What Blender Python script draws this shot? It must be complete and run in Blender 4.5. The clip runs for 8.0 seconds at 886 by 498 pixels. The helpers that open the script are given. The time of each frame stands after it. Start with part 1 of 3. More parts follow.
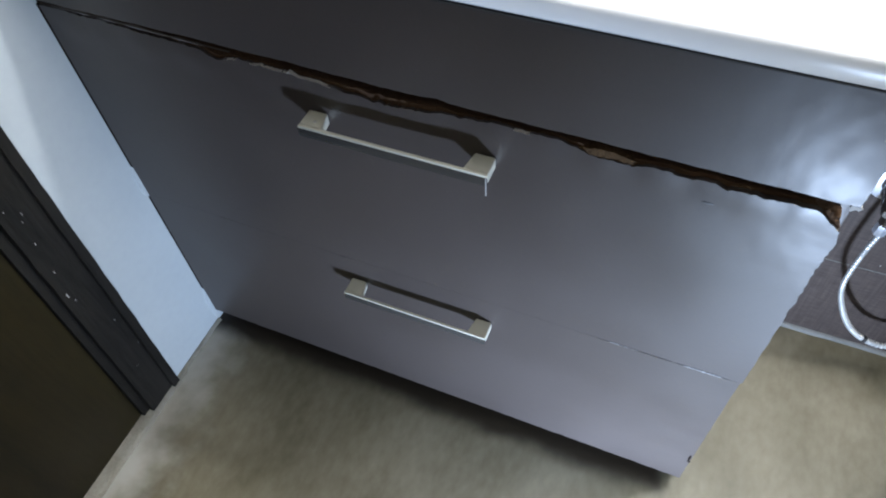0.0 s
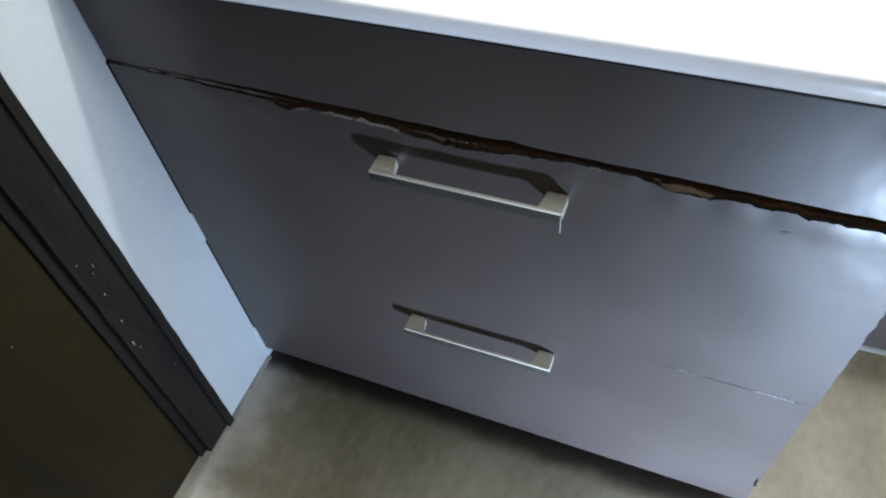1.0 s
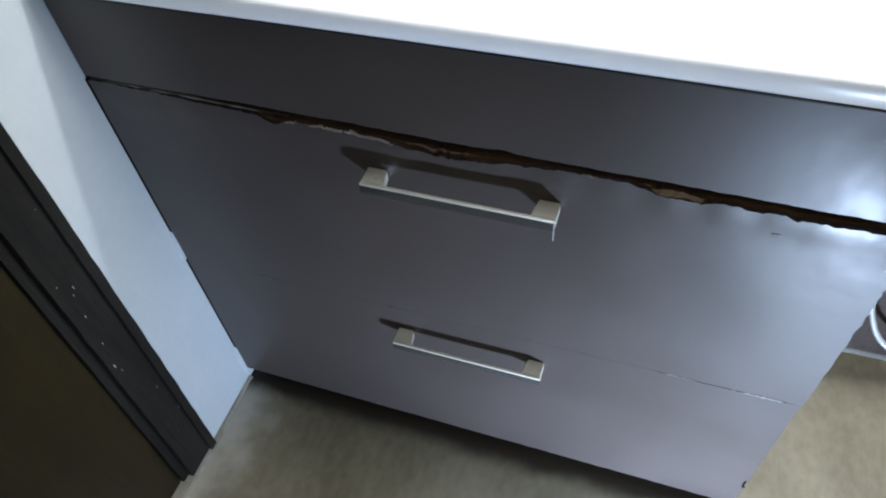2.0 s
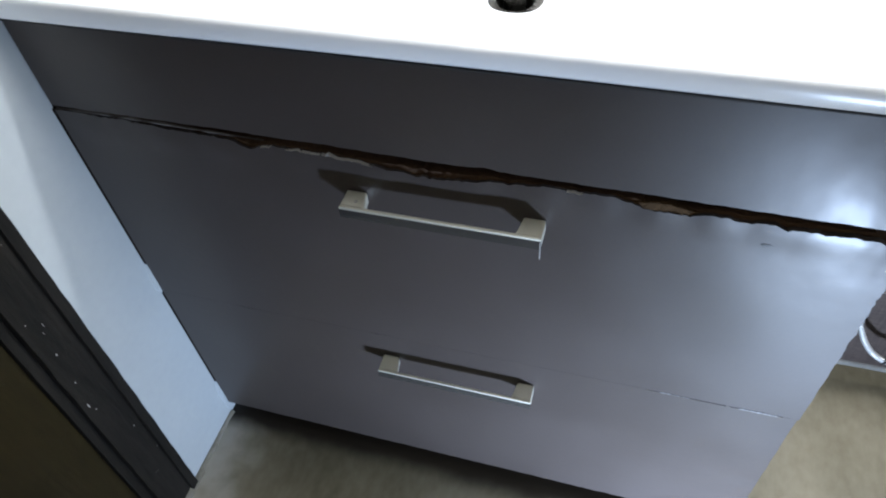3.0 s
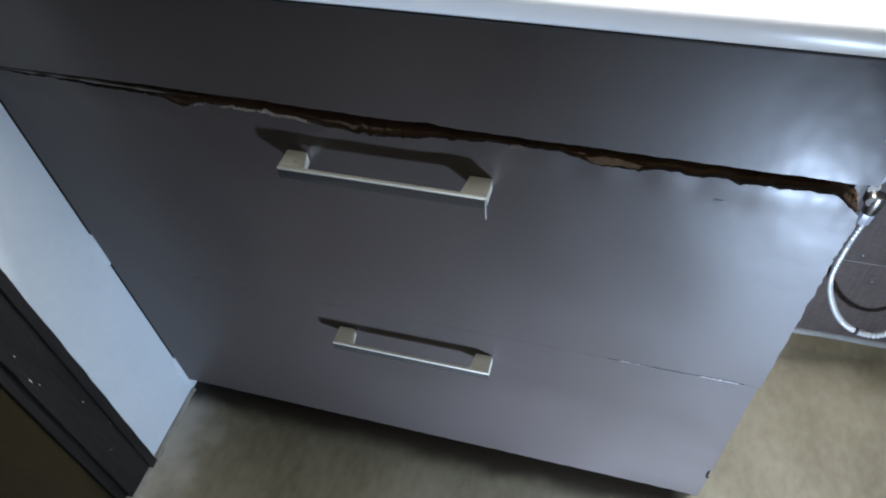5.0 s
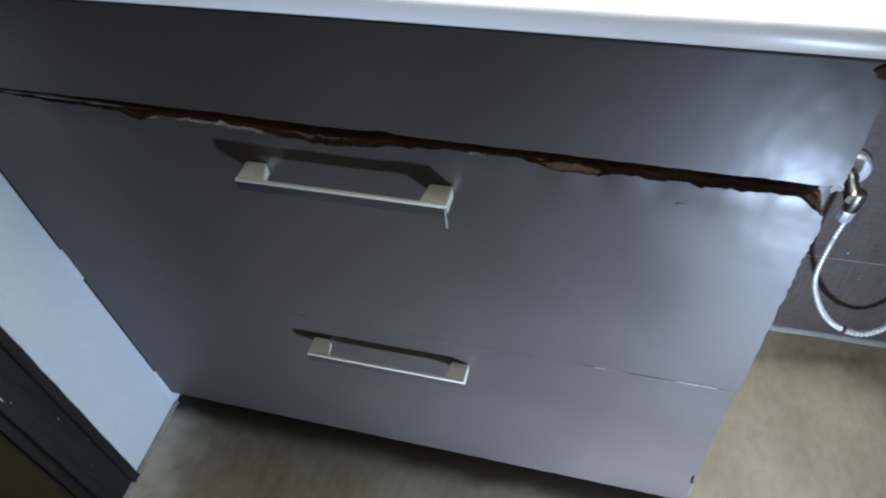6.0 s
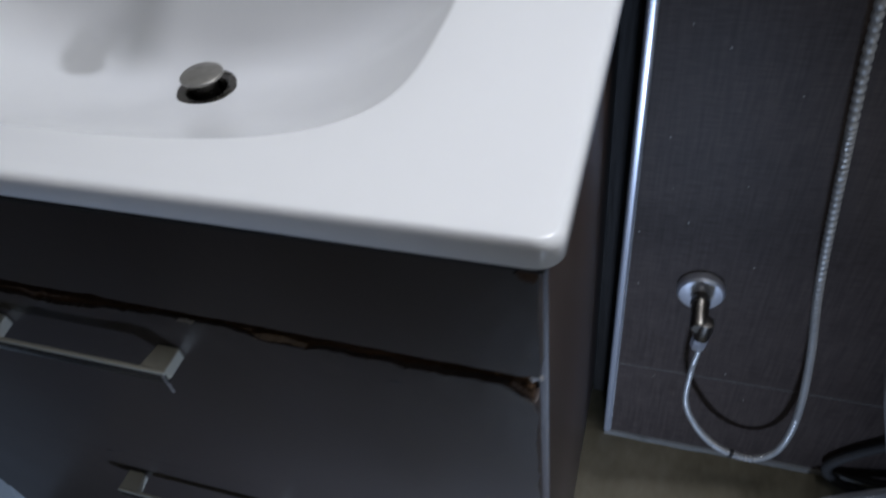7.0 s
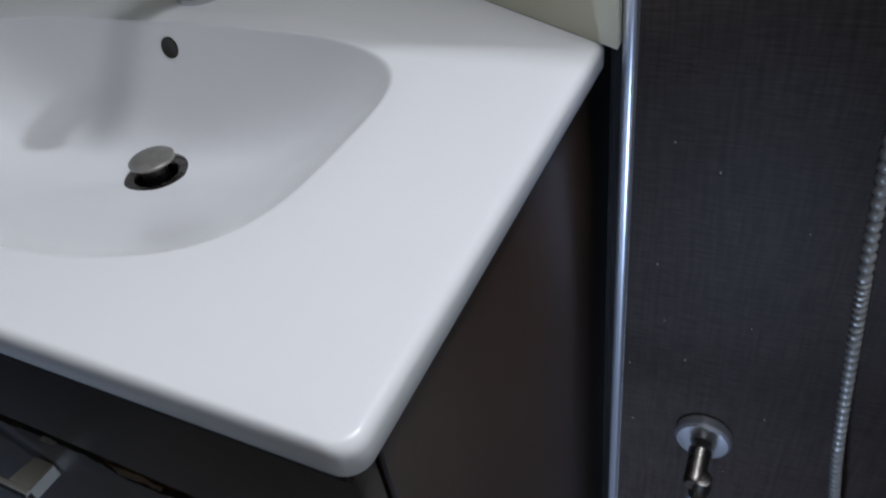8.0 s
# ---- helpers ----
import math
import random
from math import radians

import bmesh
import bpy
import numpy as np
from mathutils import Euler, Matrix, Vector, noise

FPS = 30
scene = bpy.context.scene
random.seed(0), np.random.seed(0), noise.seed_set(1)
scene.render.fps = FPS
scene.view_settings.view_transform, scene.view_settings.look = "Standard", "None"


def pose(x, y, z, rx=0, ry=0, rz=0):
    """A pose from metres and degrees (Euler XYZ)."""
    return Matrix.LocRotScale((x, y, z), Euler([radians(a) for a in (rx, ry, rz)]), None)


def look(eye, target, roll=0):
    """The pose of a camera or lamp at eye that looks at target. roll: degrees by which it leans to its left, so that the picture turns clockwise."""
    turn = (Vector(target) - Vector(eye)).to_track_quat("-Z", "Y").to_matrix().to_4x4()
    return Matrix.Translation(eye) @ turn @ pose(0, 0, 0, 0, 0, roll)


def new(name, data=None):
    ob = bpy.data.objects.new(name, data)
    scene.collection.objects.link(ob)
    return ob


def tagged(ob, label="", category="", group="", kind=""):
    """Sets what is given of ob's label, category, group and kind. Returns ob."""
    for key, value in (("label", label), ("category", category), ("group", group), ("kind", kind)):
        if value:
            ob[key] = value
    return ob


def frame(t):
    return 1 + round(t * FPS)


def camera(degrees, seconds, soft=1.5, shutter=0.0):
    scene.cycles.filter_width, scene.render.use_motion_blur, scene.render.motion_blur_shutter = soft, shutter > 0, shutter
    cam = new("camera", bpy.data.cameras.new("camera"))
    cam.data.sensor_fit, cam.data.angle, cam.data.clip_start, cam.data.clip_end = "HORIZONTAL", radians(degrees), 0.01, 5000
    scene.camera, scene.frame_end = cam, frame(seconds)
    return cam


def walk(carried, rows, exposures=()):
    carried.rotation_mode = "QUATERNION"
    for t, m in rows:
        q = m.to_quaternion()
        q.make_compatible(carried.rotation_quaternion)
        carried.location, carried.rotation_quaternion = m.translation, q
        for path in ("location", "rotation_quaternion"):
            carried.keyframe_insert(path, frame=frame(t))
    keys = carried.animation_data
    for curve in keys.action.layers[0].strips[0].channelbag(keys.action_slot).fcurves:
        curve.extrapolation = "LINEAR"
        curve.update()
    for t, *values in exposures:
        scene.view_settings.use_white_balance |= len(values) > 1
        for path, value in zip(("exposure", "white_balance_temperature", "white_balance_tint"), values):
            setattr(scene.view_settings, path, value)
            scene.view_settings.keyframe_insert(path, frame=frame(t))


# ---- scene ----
cam = camera(64.3, 8.0, soft=2.0, shutter=0.3)
PATH = [
    (0, (0.27, -0.459, 1.133), (-0.266, 0.616, -0.466), -4.8),
    (0.5, (0.229, -0.465, 1.135), (-0.265, 0.609, -0.478), -3.6),
    (1, (0.207, -0.474, 1.157), (-0.372, 0.633, -0.406), -8.0),
    (1.5, (0.195, -0.487, 1.158), (-0.304, 0.672, -0.393), -6.5),
    (1.7, (0.19, -0.487, 1.157), (-0.318, 0.67, -0.371), -6.4),
    (2.8, (0.17, -0.482, 1.143), (-0.265, 0.712, -0.402), -4.8),
    (3, (0.176, -0.478, 1.137), (-0.289, 0.764, -0.36), -5.9),
    (3.5, (0.201, -0.474, 1.113), (-0.247, 0.751, -0.403), -6.3),
    (4, (0.214, -0.469, 1.097), (-0.218, 0.752, -0.428), -5.7),
    (5.3, (0.217, -0.463, 1.095), (-0.222, 0.767, -0.446), -5.6),
    (5.5, (0.217, -0.462, 1.095), (-0.223, 0.769, -0.419), -5.6),
    (6, (0.252, -0.44, 1.087), (-0.196, 0.779, -0.435), -7.3),
    (6.2, (0.285, -0.415, 1.087), (-0.158, 0.804, -0.437), -7.3),
    (6.5, (0.34, -0.355, 1.085), (-0.105, 0.901, -0.407), -8.5),
    (6.7, (0.393, -0.314, 1.091), (-0.079, 0.932, -0.4), -9.7),
    (6.8, (0.419, -0.304, 1.093), (-0.079, 0.95, -0.384), -9.9),
    (7, (0.474, -0.266, 1.093), (-0.069, 1.026, -0.333), -9.1),
    (7.2, (0.515, -0.239, 1.1), (-0.082, 1.076, -0.282), -8.6),
    (7.5, (0.548, -0.189, 1.088), (-0.108, 1.121, -0.273), -8.5),
    (8, (0.563, -0.128, 1.064), (-0.234, 1.185, -0.217), -10.0),
]
EXPOSURES = [(0.0, -0.69, 6500, 12), (1.6, -0.67, 6500, 12), (3.2, -0.77, 6500, 12), (6.4, -0.75, 6500, 12), (6.6, -0.95, 6450, 12), (6.8, -1.65, 6400, 14), (7.0, -2.66, 6300, 16), (7.3, -2.78, 6250, 16), (8.0, -2.8, 6250, 16)]
walk(cam, [(t, look(e, g, r)) for t, e, g, r in PATH], EXPOSURES)

# ---------------------------------------------------------------- light
world = bpy.data.worlds.new("world")
scene.world = world
world.use_nodes = True
world.node_tree.nodes["Background"].inputs["Color"].default_value = (0.55, 0.65, 0.8, 1)
world.node_tree.nodes["Background"].inputs["Strength"].default_value = 0.05

# bare lamp high on the wall over the boxed-out cistern
bulb = bpy.data.lights.new("wall_bulb", "POINT")
bulb.energy, bulb.shadow_soft_size, bulb.color = 275, 0.05, (0.87, 0.94, 1.0)
new("wall_bulb", bulb).location = (1.0, 0.42, 2.3)

# round overhead fill added over the washbasin's front; no lamp seen there
overhead = bpy.data.lights.new("overhead_fill", "AREA")
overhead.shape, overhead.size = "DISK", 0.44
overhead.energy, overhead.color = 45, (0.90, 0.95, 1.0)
new("overhead_fill", overhead).location = (0.70, 0.13, 2.385)

# cool lamp near the floor behind the walker; source unseen, inferred from upward shadows
low = bpy.data.lights.new("low_light", "AREA")
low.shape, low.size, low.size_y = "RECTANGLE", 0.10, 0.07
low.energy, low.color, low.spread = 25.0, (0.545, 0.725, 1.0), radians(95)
new("low_light", low).matrix_world = look((0.61, -0.685, 0.070), (0.29, 0.0, 0.09))


# ---------------------------------------------------------------- materials
def mat(name, base, rough=0.5, metal=0.0, spec=0.5, second=None, scale=8.0, fine=120.0, amount=0.5,
        bump=0.0, bump_scale=200.0, fine_amt=0.35, stretch=(1, 1, 1), rough_var=0.0, coat=0.0, coat_rough=0.06, per_piece=0.0):
    """Principled surface, base mixed towards second by coarse and fine noise, with relief."""
    m = bpy.data.materials.new(name)
    m.use_nodes = True
    nt = m.node_tree
    n, link = nt.nodes, nt.links.new
    p = n["Principled BSDF"]
    p.inputs["Roughness"].default_value = rough
    p.inputs["Metallic"].default_value = metal
    p.inputs["Specular IOR Level"].default_value = spec
    p.inputs["Coat Weight"].default_value = coat
    p.inputs["Coat Roughness"].default_value = coat_rough
    co = n.new("ShaderNodeTexCoord")
    mp = n.new("ShaderNodeMapping")
    mp.inputs["Scale"].default_value = stretch
    link(co.outputs["Object"], mp.inputs["Vector"])
    a = n.new("ShaderNodeTexNoise")
    a.inputs["Scale"].default_value, a.inputs["Detail"].default_value = scale, 5
    b = n.new("ShaderNodeTexNoise")
    b.inputs["Scale"].default_value, b.inputs["Detail"].default_value = fine, 3
    link(mp.outputs["Vector"], a.inputs["Vector"])
    link(mp.outputs["Vector"], b.inputs["Vector"])
    add = n.new("ShaderNodeMath")
    add.operation = "MULTIPLY_ADD"
    add.inputs[1].default_value, add.inputs[2].default_value = fine_amt, 0.35 * 0.5 - fine_amt * 0.5
    link(b.outputs["Fac"], add.inputs[0])
    s = n.new("ShaderNodeMath")
    s.operation = "ADD"
    link(a.outputs["Fac"], s.inputs[0])
    link(add.outputs[0], s.inputs[1])
    ramp = n.new("ShaderNodeMapRange")
    ramp.inputs["From Min"].default_value, ramp.inputs["From Max"].default_value = 0.42, 0.98
    ramp.inputs["To Max"].default_value = amount
    link(s.outputs[0], ramp.inputs["Value"])
    mix = n.new("ShaderNodeMix")
    mix.data_type = "RGBA"
    mix.inputs["A"].default_value = (*base, 1)
    mix.inputs["B"].default_value = (*(second or base), 1)
    link(ramp.outputs["Result"], mix.inputs["Factor"])
    out = mix.outputs["Result"]
    if per_piece:
        info = n.new("ShaderNodeObjectInfo")
        hsv = n.new("ShaderNodeHueSaturation")
        mr = n.new("ShaderNodeMapRange")
        mr.inputs["To Min"].default_value, mr.inputs["To Max"].default_value = 1 - per_piece, 1 + per_piece
        link(info.outputs["Random"], mr.inputs["Value"])
        link(mr.outputs["Result"], hsv.inputs["Value"])
        link(out, hsv.inputs["Color"])
        out = hsv.outputs["Color"]
    link(out, p.inputs["Base Color"])
    if rough_var:
        rr = n.new("ShaderNodeMapRange")
        rr.inputs["From Min"].default_value, rr.inputs["From Max"].default_value = 0.1, 0.9
        rr.inputs["To Min"].default_value, rr.inputs["To Max"].default_value = rough - rough_var, rough + rough_var
        link(a.outputs["Fac"], rr.inputs["Value"])
        link(rr.outputs["Result"], p.inputs["Roughness"])
    if bump:
        c = n.new("ShaderNodeTexNoise")
        c.inputs["Scale"].default_value, c.inputs["Detail"].default_value = bump_scale, 4
        link(mp.outputs["Vector"], c.inputs["Vector"])
        bp = n.new("ShaderNodeBump")
        bp.inputs["Strength"].default_value, bp.inputs["Distance"].default_value = bump, 0.002
        link(c.outputs["Fac"], bp.inputs["Height"])
        link(bp.outputs["Normal"], p.inputs["Normal"])
    return m


LAMINATE = mat("laminate", (0.0345, 0.0275, 0.0248), 0.40, spec=0.34, second=(0.0505, 0.0412, 0.0380), scale=6, fine=240, amount=0.6,
               bump=0.045, bump_scale=90, rough_var=0.06, coat=0.075, coat_rough=0.21)
EDGE_BAND = mat("edge_band", (0.052, 0.044, 0.039), 0.5, spec=0.3, second=(0.10, 0.087, 0.078), scale=30, fine=220, amount=0.8,
                bump=0.3, bump_scale=160)
LAMINATE_SIDE = mat("side_laminate", (0.055, 0.034, 0.025), 0.42, second=(0.035, 0.024, 0.019), scale=4, fine=90,
                    amount=0.8, bump=0.1, bump_scale=300, stretch=(1, 1, 0.25), rough_var=0.05)
CHIPBOARD = mat("chipboard", (0.036, 0.019, 0.0105), 0.9, spec=0.2, second=(0.105, 0.060, 0.032), scale=14, fine=160, amount=0.9,
                bump=0.9, bump_scale=260)
TAN_BOARD = mat("split_board", (0.070, 0.040, 0.018), 0.9, spec=0.15, second=(0.036, 0.021, 0.011), scale=30, fine=220,
                amount=0.9, bump=0.9, bump_scale=320)
SCUFF = mat("scuffed_laminate", (0.14, 0.137, 0.137), 0.7, spec=0.2, second=(0.22, 0.215, 0.21), scale=120, amount=0.9)
DARK_SPOT = mat("dark_spot", (0.026, 0.024, 0.024), 0.5, second=(0.034, 0.031, 0.03), scale=60, amount=0.8)
# near black: shade of wall gap and underside put into colour; also peeled flakes
SHADE_AND_FLAKE = mat("shade_and_flake", (0.007, 0.005, 0.004), 0.9, spec=0.05, second=(0.018, 0.011, 0.008), scale=20, amount=0.7)
PALE_CHIP = mat("pale_chip", (0.30, 0.285, 0.27), 0.6, second=(0.46, 0.44, 0.42), scale=90, amount=0.9)
NICKEL = mat("brushed_nickel", (0.60, 0.58, 0.49), 0.48, 0.5, second=(0.52, 0.50, 0.42), scale=30, fine=600, amount=0.6,
             bump=0.08, bump_scale=700, stretch=(0.15, 1, 1), rough_var=0.05)
# near-black base stands in for the dark floor reflected in the handle plate
DARK_PLATE = mat("dark_plate", (0.055, 0.052, 0.048), 0.22, 0.4, second=(0.045, 0.042, 0.04), scale=30, amount=0.6, rough_var=0.03)
CHROME = mat("chrome", (0.62, 0.63, 0.65), 0.14, 1.0, second=(0.5, 0.5, 0.52), scale=60, amount=0.5, rough_var=0.05)
SATIN = mat("satin_aluminium", (0.62, 0.65, 0.72), 0.30, 0.8, second=(0.50, 0.52, 0.58), scale=20, fine=300, amount=0.7, bump=0.05, stretch=(1, 1, 0.1), rough_var=0.06)
WORN = mat("worn_metal", (0.34, 0.325, 0.30), 0.42, 0.6, second=(0.20, 0.19, 0.17), scale=50, fine=300, amount=0.9, bump=0.1, rough_var=0.08)
DULL_CHROME = mat("dull_chrome", (0.20, 0.19, 0.175), 0.28, 1.0, second=(0.11, 0.10, 0.09), scale=60, fine=300, amount=0.8,
                  bump=0.1, bump_scale=300, rough_var=0.08)
# near-black colour in place of the shade inside drain and overflow
INSIDE_SHADE = mat("inside_shade", (0.012, 0.011, 0.010), 0.5, second=(0.03, 0.025, 0.02), scale=60, amount=0.8)
CERAMIC = mat("glazed_ceramic", (0.86, 0.86, 0.87), 0.24, second=(0.82, 0.82, 0.83), scale=2.5, fine=40, amount=0.5,
              spec=0.4, bump=0.012, bump_scale=12)
PLASTER = mat("white_plaster", (0.36, 0.385, 0.395), 0.75, spec=0.3, second=(0.30, 0.325, 0.335), scale=5, fine=80, amount=0.7,
              bump=0.18, bump_scale=60)
CREAM = mat("cream_wall", (0.70, 0.69, 0.55), 0.6, second=(0.62, 0.61, 0.47), scale=6, fine=60, amount=0.7, bump=0.1, bump_scale=80)
# unseen ceiling and front wall, toned for the light they bounce
CEILING = mat("ceiling_paint", (0.70, 0.66, 0.61), 0.9, spec=0.2, second=(0.64, 0.60, 0.55), scale=3, amount=0.5)
ROOM = mat("room_paint", (0.125, 0.105, 0.088), 0.6, spec=0.3, second=(0.095, 0.08, 0.066), scale=3, amount=0.5)
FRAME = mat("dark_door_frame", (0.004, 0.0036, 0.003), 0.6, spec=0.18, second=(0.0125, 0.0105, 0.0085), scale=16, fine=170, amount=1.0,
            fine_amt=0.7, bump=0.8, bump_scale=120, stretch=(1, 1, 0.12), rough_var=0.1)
DOOR = mat("brown_door", (0.016, 0.0115, 0.0030), 0.55, spec=0.2, second=(0.005, 0.004, 0.002), scale=14, fine=150, amount=1.0, fine_amt=0.6,
           bump=0.2, bump_scale=160, stretch=(1, 1, 0.1), rough_var=0.1)
CEMENT = mat("cement", (0.20, 0.19, 0.165), 0.95, spec=0.1, second=(0.11, 0.10, 0.075), scale=22, fine=200, amount=0.9, bump=0.7, bump_scale=180)
GROUT = mat("pale_sealant", (0.12, 0.115, 0.105), 0.8, spec=0.2, second=(0.07, 0.065, 0.055), scale=40, amount=0.8, bump=0.3, bump_scale=150)
FLOOR = mat("floor_sheet", (0.064, 0.055, 0.030), 0.5, spec=0.30, second=(0.178, 0.158, 0.112), scale=6.5, fine=70, amount=1.0,
            bump=0.12, bump_scale=140, stretch=(1.0, 0.55, 1), rough_var=0.1)


def dusted(m, x_edge, width, colour):
    """Pale plaster dust trodden into the floor along the foot of the left wall."""
    n, link = m.node_tree.nodes, m.node_tree.links.new
    p = n["Principled BSDF"]
    old = p.inputs["Base Color"].links[0].from_socket
    co = n.new("ShaderNodeTexCoord")
    sep = n.new("ShaderNodeSeparateXYZ")
    link(co.outputs["Object"], sep.inputs[0])
    nz = n.new("ShaderNodeTexNoise")
    nz.inputs["Scale"].default_value, nz.inputs["Detail"].default_value = 16, 6
    link(co.outputs["Object"], nz.inputs["Vector"])
    shift = n.new("ShaderNodeMath")
    shift.operation = "MULTIPLY_ADD"
    shift.inputs[1].default_value = -0.16
    link(nz.outputs["Fac"], shift.inputs[0])
    link(sep.outputs["X"], shift.inputs[2])
    mr = n.new("ShaderNodeMapRange")
    mr.interpolation_type = "SMOOTHSTEP"
    mr.inputs["From Min"].default_value, mr.inputs["From Max"].default_value = x_edge + width - 0.08, x_edge - 0.08
    mr.inputs["To Max"].default_value = 0.9
    link(shift.outputs[0], mr.inputs["Value"])
    mix = n.new("ShaderNodeMix")
    mix.data_type = "RGBA"
    mix.inputs["B"].default_value = (*colour, 1)
    link(mr.outputs["Result"], mix.inputs["Factor"])
    link(old, mix.inputs["A"])
    link(mix.outputs["Result"], p.inputs["Base Color"])


def shaded_foot(m, y_in, y_out, x_end, colour):
    """Shadow along the cabinet's foot painted into the floor colour, ragged and soft-edged."""
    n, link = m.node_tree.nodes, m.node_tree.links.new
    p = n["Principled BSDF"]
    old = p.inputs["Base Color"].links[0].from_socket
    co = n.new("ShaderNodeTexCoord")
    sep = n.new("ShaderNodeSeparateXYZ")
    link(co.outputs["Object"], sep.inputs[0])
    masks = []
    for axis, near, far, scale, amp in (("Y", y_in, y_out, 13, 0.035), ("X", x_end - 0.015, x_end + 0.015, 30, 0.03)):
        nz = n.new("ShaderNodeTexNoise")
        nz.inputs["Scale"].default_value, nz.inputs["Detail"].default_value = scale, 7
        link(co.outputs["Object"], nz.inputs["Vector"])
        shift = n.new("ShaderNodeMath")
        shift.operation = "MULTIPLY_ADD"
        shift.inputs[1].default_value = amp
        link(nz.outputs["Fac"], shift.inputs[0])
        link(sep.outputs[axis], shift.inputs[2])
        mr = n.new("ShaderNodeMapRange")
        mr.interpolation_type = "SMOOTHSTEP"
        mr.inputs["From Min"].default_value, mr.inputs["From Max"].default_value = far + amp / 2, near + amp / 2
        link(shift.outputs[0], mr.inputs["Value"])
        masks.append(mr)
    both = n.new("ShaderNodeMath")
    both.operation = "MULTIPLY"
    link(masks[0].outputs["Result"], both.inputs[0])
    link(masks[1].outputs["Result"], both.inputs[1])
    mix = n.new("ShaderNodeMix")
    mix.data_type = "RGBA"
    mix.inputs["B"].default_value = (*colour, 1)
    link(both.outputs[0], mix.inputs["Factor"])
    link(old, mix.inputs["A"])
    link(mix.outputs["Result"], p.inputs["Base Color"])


dusted(FLOOR, -0.450, 0.115, (0.31, 0.30, 0.27))
shaded_foot(FLOOR, -0.004, -0.040, 0.395, (0.016, 0.011, 0.006))
TILE = mat("dark_wall_tile", (0.0220, 0.0160, 0.0135), 0.46, spec=0.13, second=(0.066, 0.0510, 0.0450), scale=5, fine=420, amount=0.95, fine_amt=0.7,
           bump=0.10, bump_scale=600, stretch=(0.10, 1, 1.0), rough_var=0.04, per_piece=0.06)


def woven(m, scale, low, high):
    """Upright threads that cross the level grain, as on textile-look tiles."""
    n, link = m.node_tree.nodes, m.node_tree.links.new
    p = n["Principled BSDF"]
    old = p.inputs["Base Color"].links[0].from_socket
    co = n.new("ShaderNodeTexCoord")
    mp = n.new("ShaderNodeMapping")
    mp.inputs["Scale"].default_value = (1.0, 1.0, 0.07)
    link(co.outputs["Object"], mp.inputs["Vector"])
    nz = n.new("ShaderNodeTexNoise")
    nz.inputs["Scale"].default_value, nz.inputs["Detail"].default_value = scale, 4
    link(mp.outputs["Vector"], nz.inputs["Vector"])
    mr = n.new("ShaderNodeMapRange")
    mr.inputs["From Min"].default_value, mr.inputs["From Max"].default_value = 0.3, 0.7
    mr.inputs["To Min"].default_value, mr.inputs["To Max"].default_value = low, high
    link(nz.outputs["Fac"], mr.inputs["Value"])
    hsv = n.new("ShaderNodeHueSaturation")
    link(mr.outputs["Result"], hsv.inputs["Value"])
    link(old, hsv.inputs["Color"])
    link(hsv.outputs["Color"], p.inputs["Base Color"])


woven(TILE, 230, 0.76, 1.24)
JOINT = mat("tile_joint", (0.34, 0.33, 0.32), 0.85, spec=0.2, second=(0.07, 0.065, 0.06), scale=50, amount=0.8)
HOSE = mat("grey_hose", (0.40, 0.40, 0.39), 0.38, 0.45, second=(0.28, 0.28, 0.27), scale=80, amount=0.6)
# near black for the hose tie and for shadow lines put in as parts
RUBBER_AND_SHADE = mat("rubber_and_shade", (0.014, 0.013, 0.012), 0.8, second=(0.03, 0.028, 0.026), scale=40, amount=0.7)


# ---------------------------------------------------------------- mesh helpers
def part(name, bm, material, parent=None, label="", smooth=True, angle=35):
    me = bpy.data.meshes.new(name)
    bmesh.ops.recalc_face_normals(bm, faces=bm.faces)
    if smooth:
        for f in bm.faces:
            f.smooth = True
        for e in bm.edges:
            if len(e.link_faces) == 2 and e.calc_face_angle(0) > radians(angle):
                e.smooth = False
    bm.to_mesh(me)
    bm.free()
    me.materials.append(material)
    ob = new(name, me)
    if parent:
        ob.parent = parent
    if label:
        tagged(ob, label)
    return ob


def base(name, x, y, z, label, category, group="", kind=""):
    ob = new(name)
    ob.location = (x, y, z)
    ob.empty_display_size = 0.05
    return tagged(ob, label, category, group, kind)


def box(bm, x0, x1, y0, y1, z0, z1, bevel=0.0, seg=2):
    made = bmesh.ops.create_cube(bm, size=1, matrix=Matrix.Translation(((x0 + x1) / 2, (y0 + y1) / 2, (z0 + z1) / 2))
                                 @ Matrix.Diagonal((x1 - x0, y1 - y0, z1 - z0, 1)))
    if bevel:
        edges = list({e for v in made["verts"] for e in v.link_edges})
        bmesh.ops.bevel(bm, geom=edges, offset=bevel, segments=seg, affect="EDGES", profile=0.6)
    return bm


def slab(x0, x1, y0, y1, z0, z1, bevel=0.0, seg=2):
    return box(bmesh.new(), x0, x1, y0, y1, z0, z1, bevel, seg)


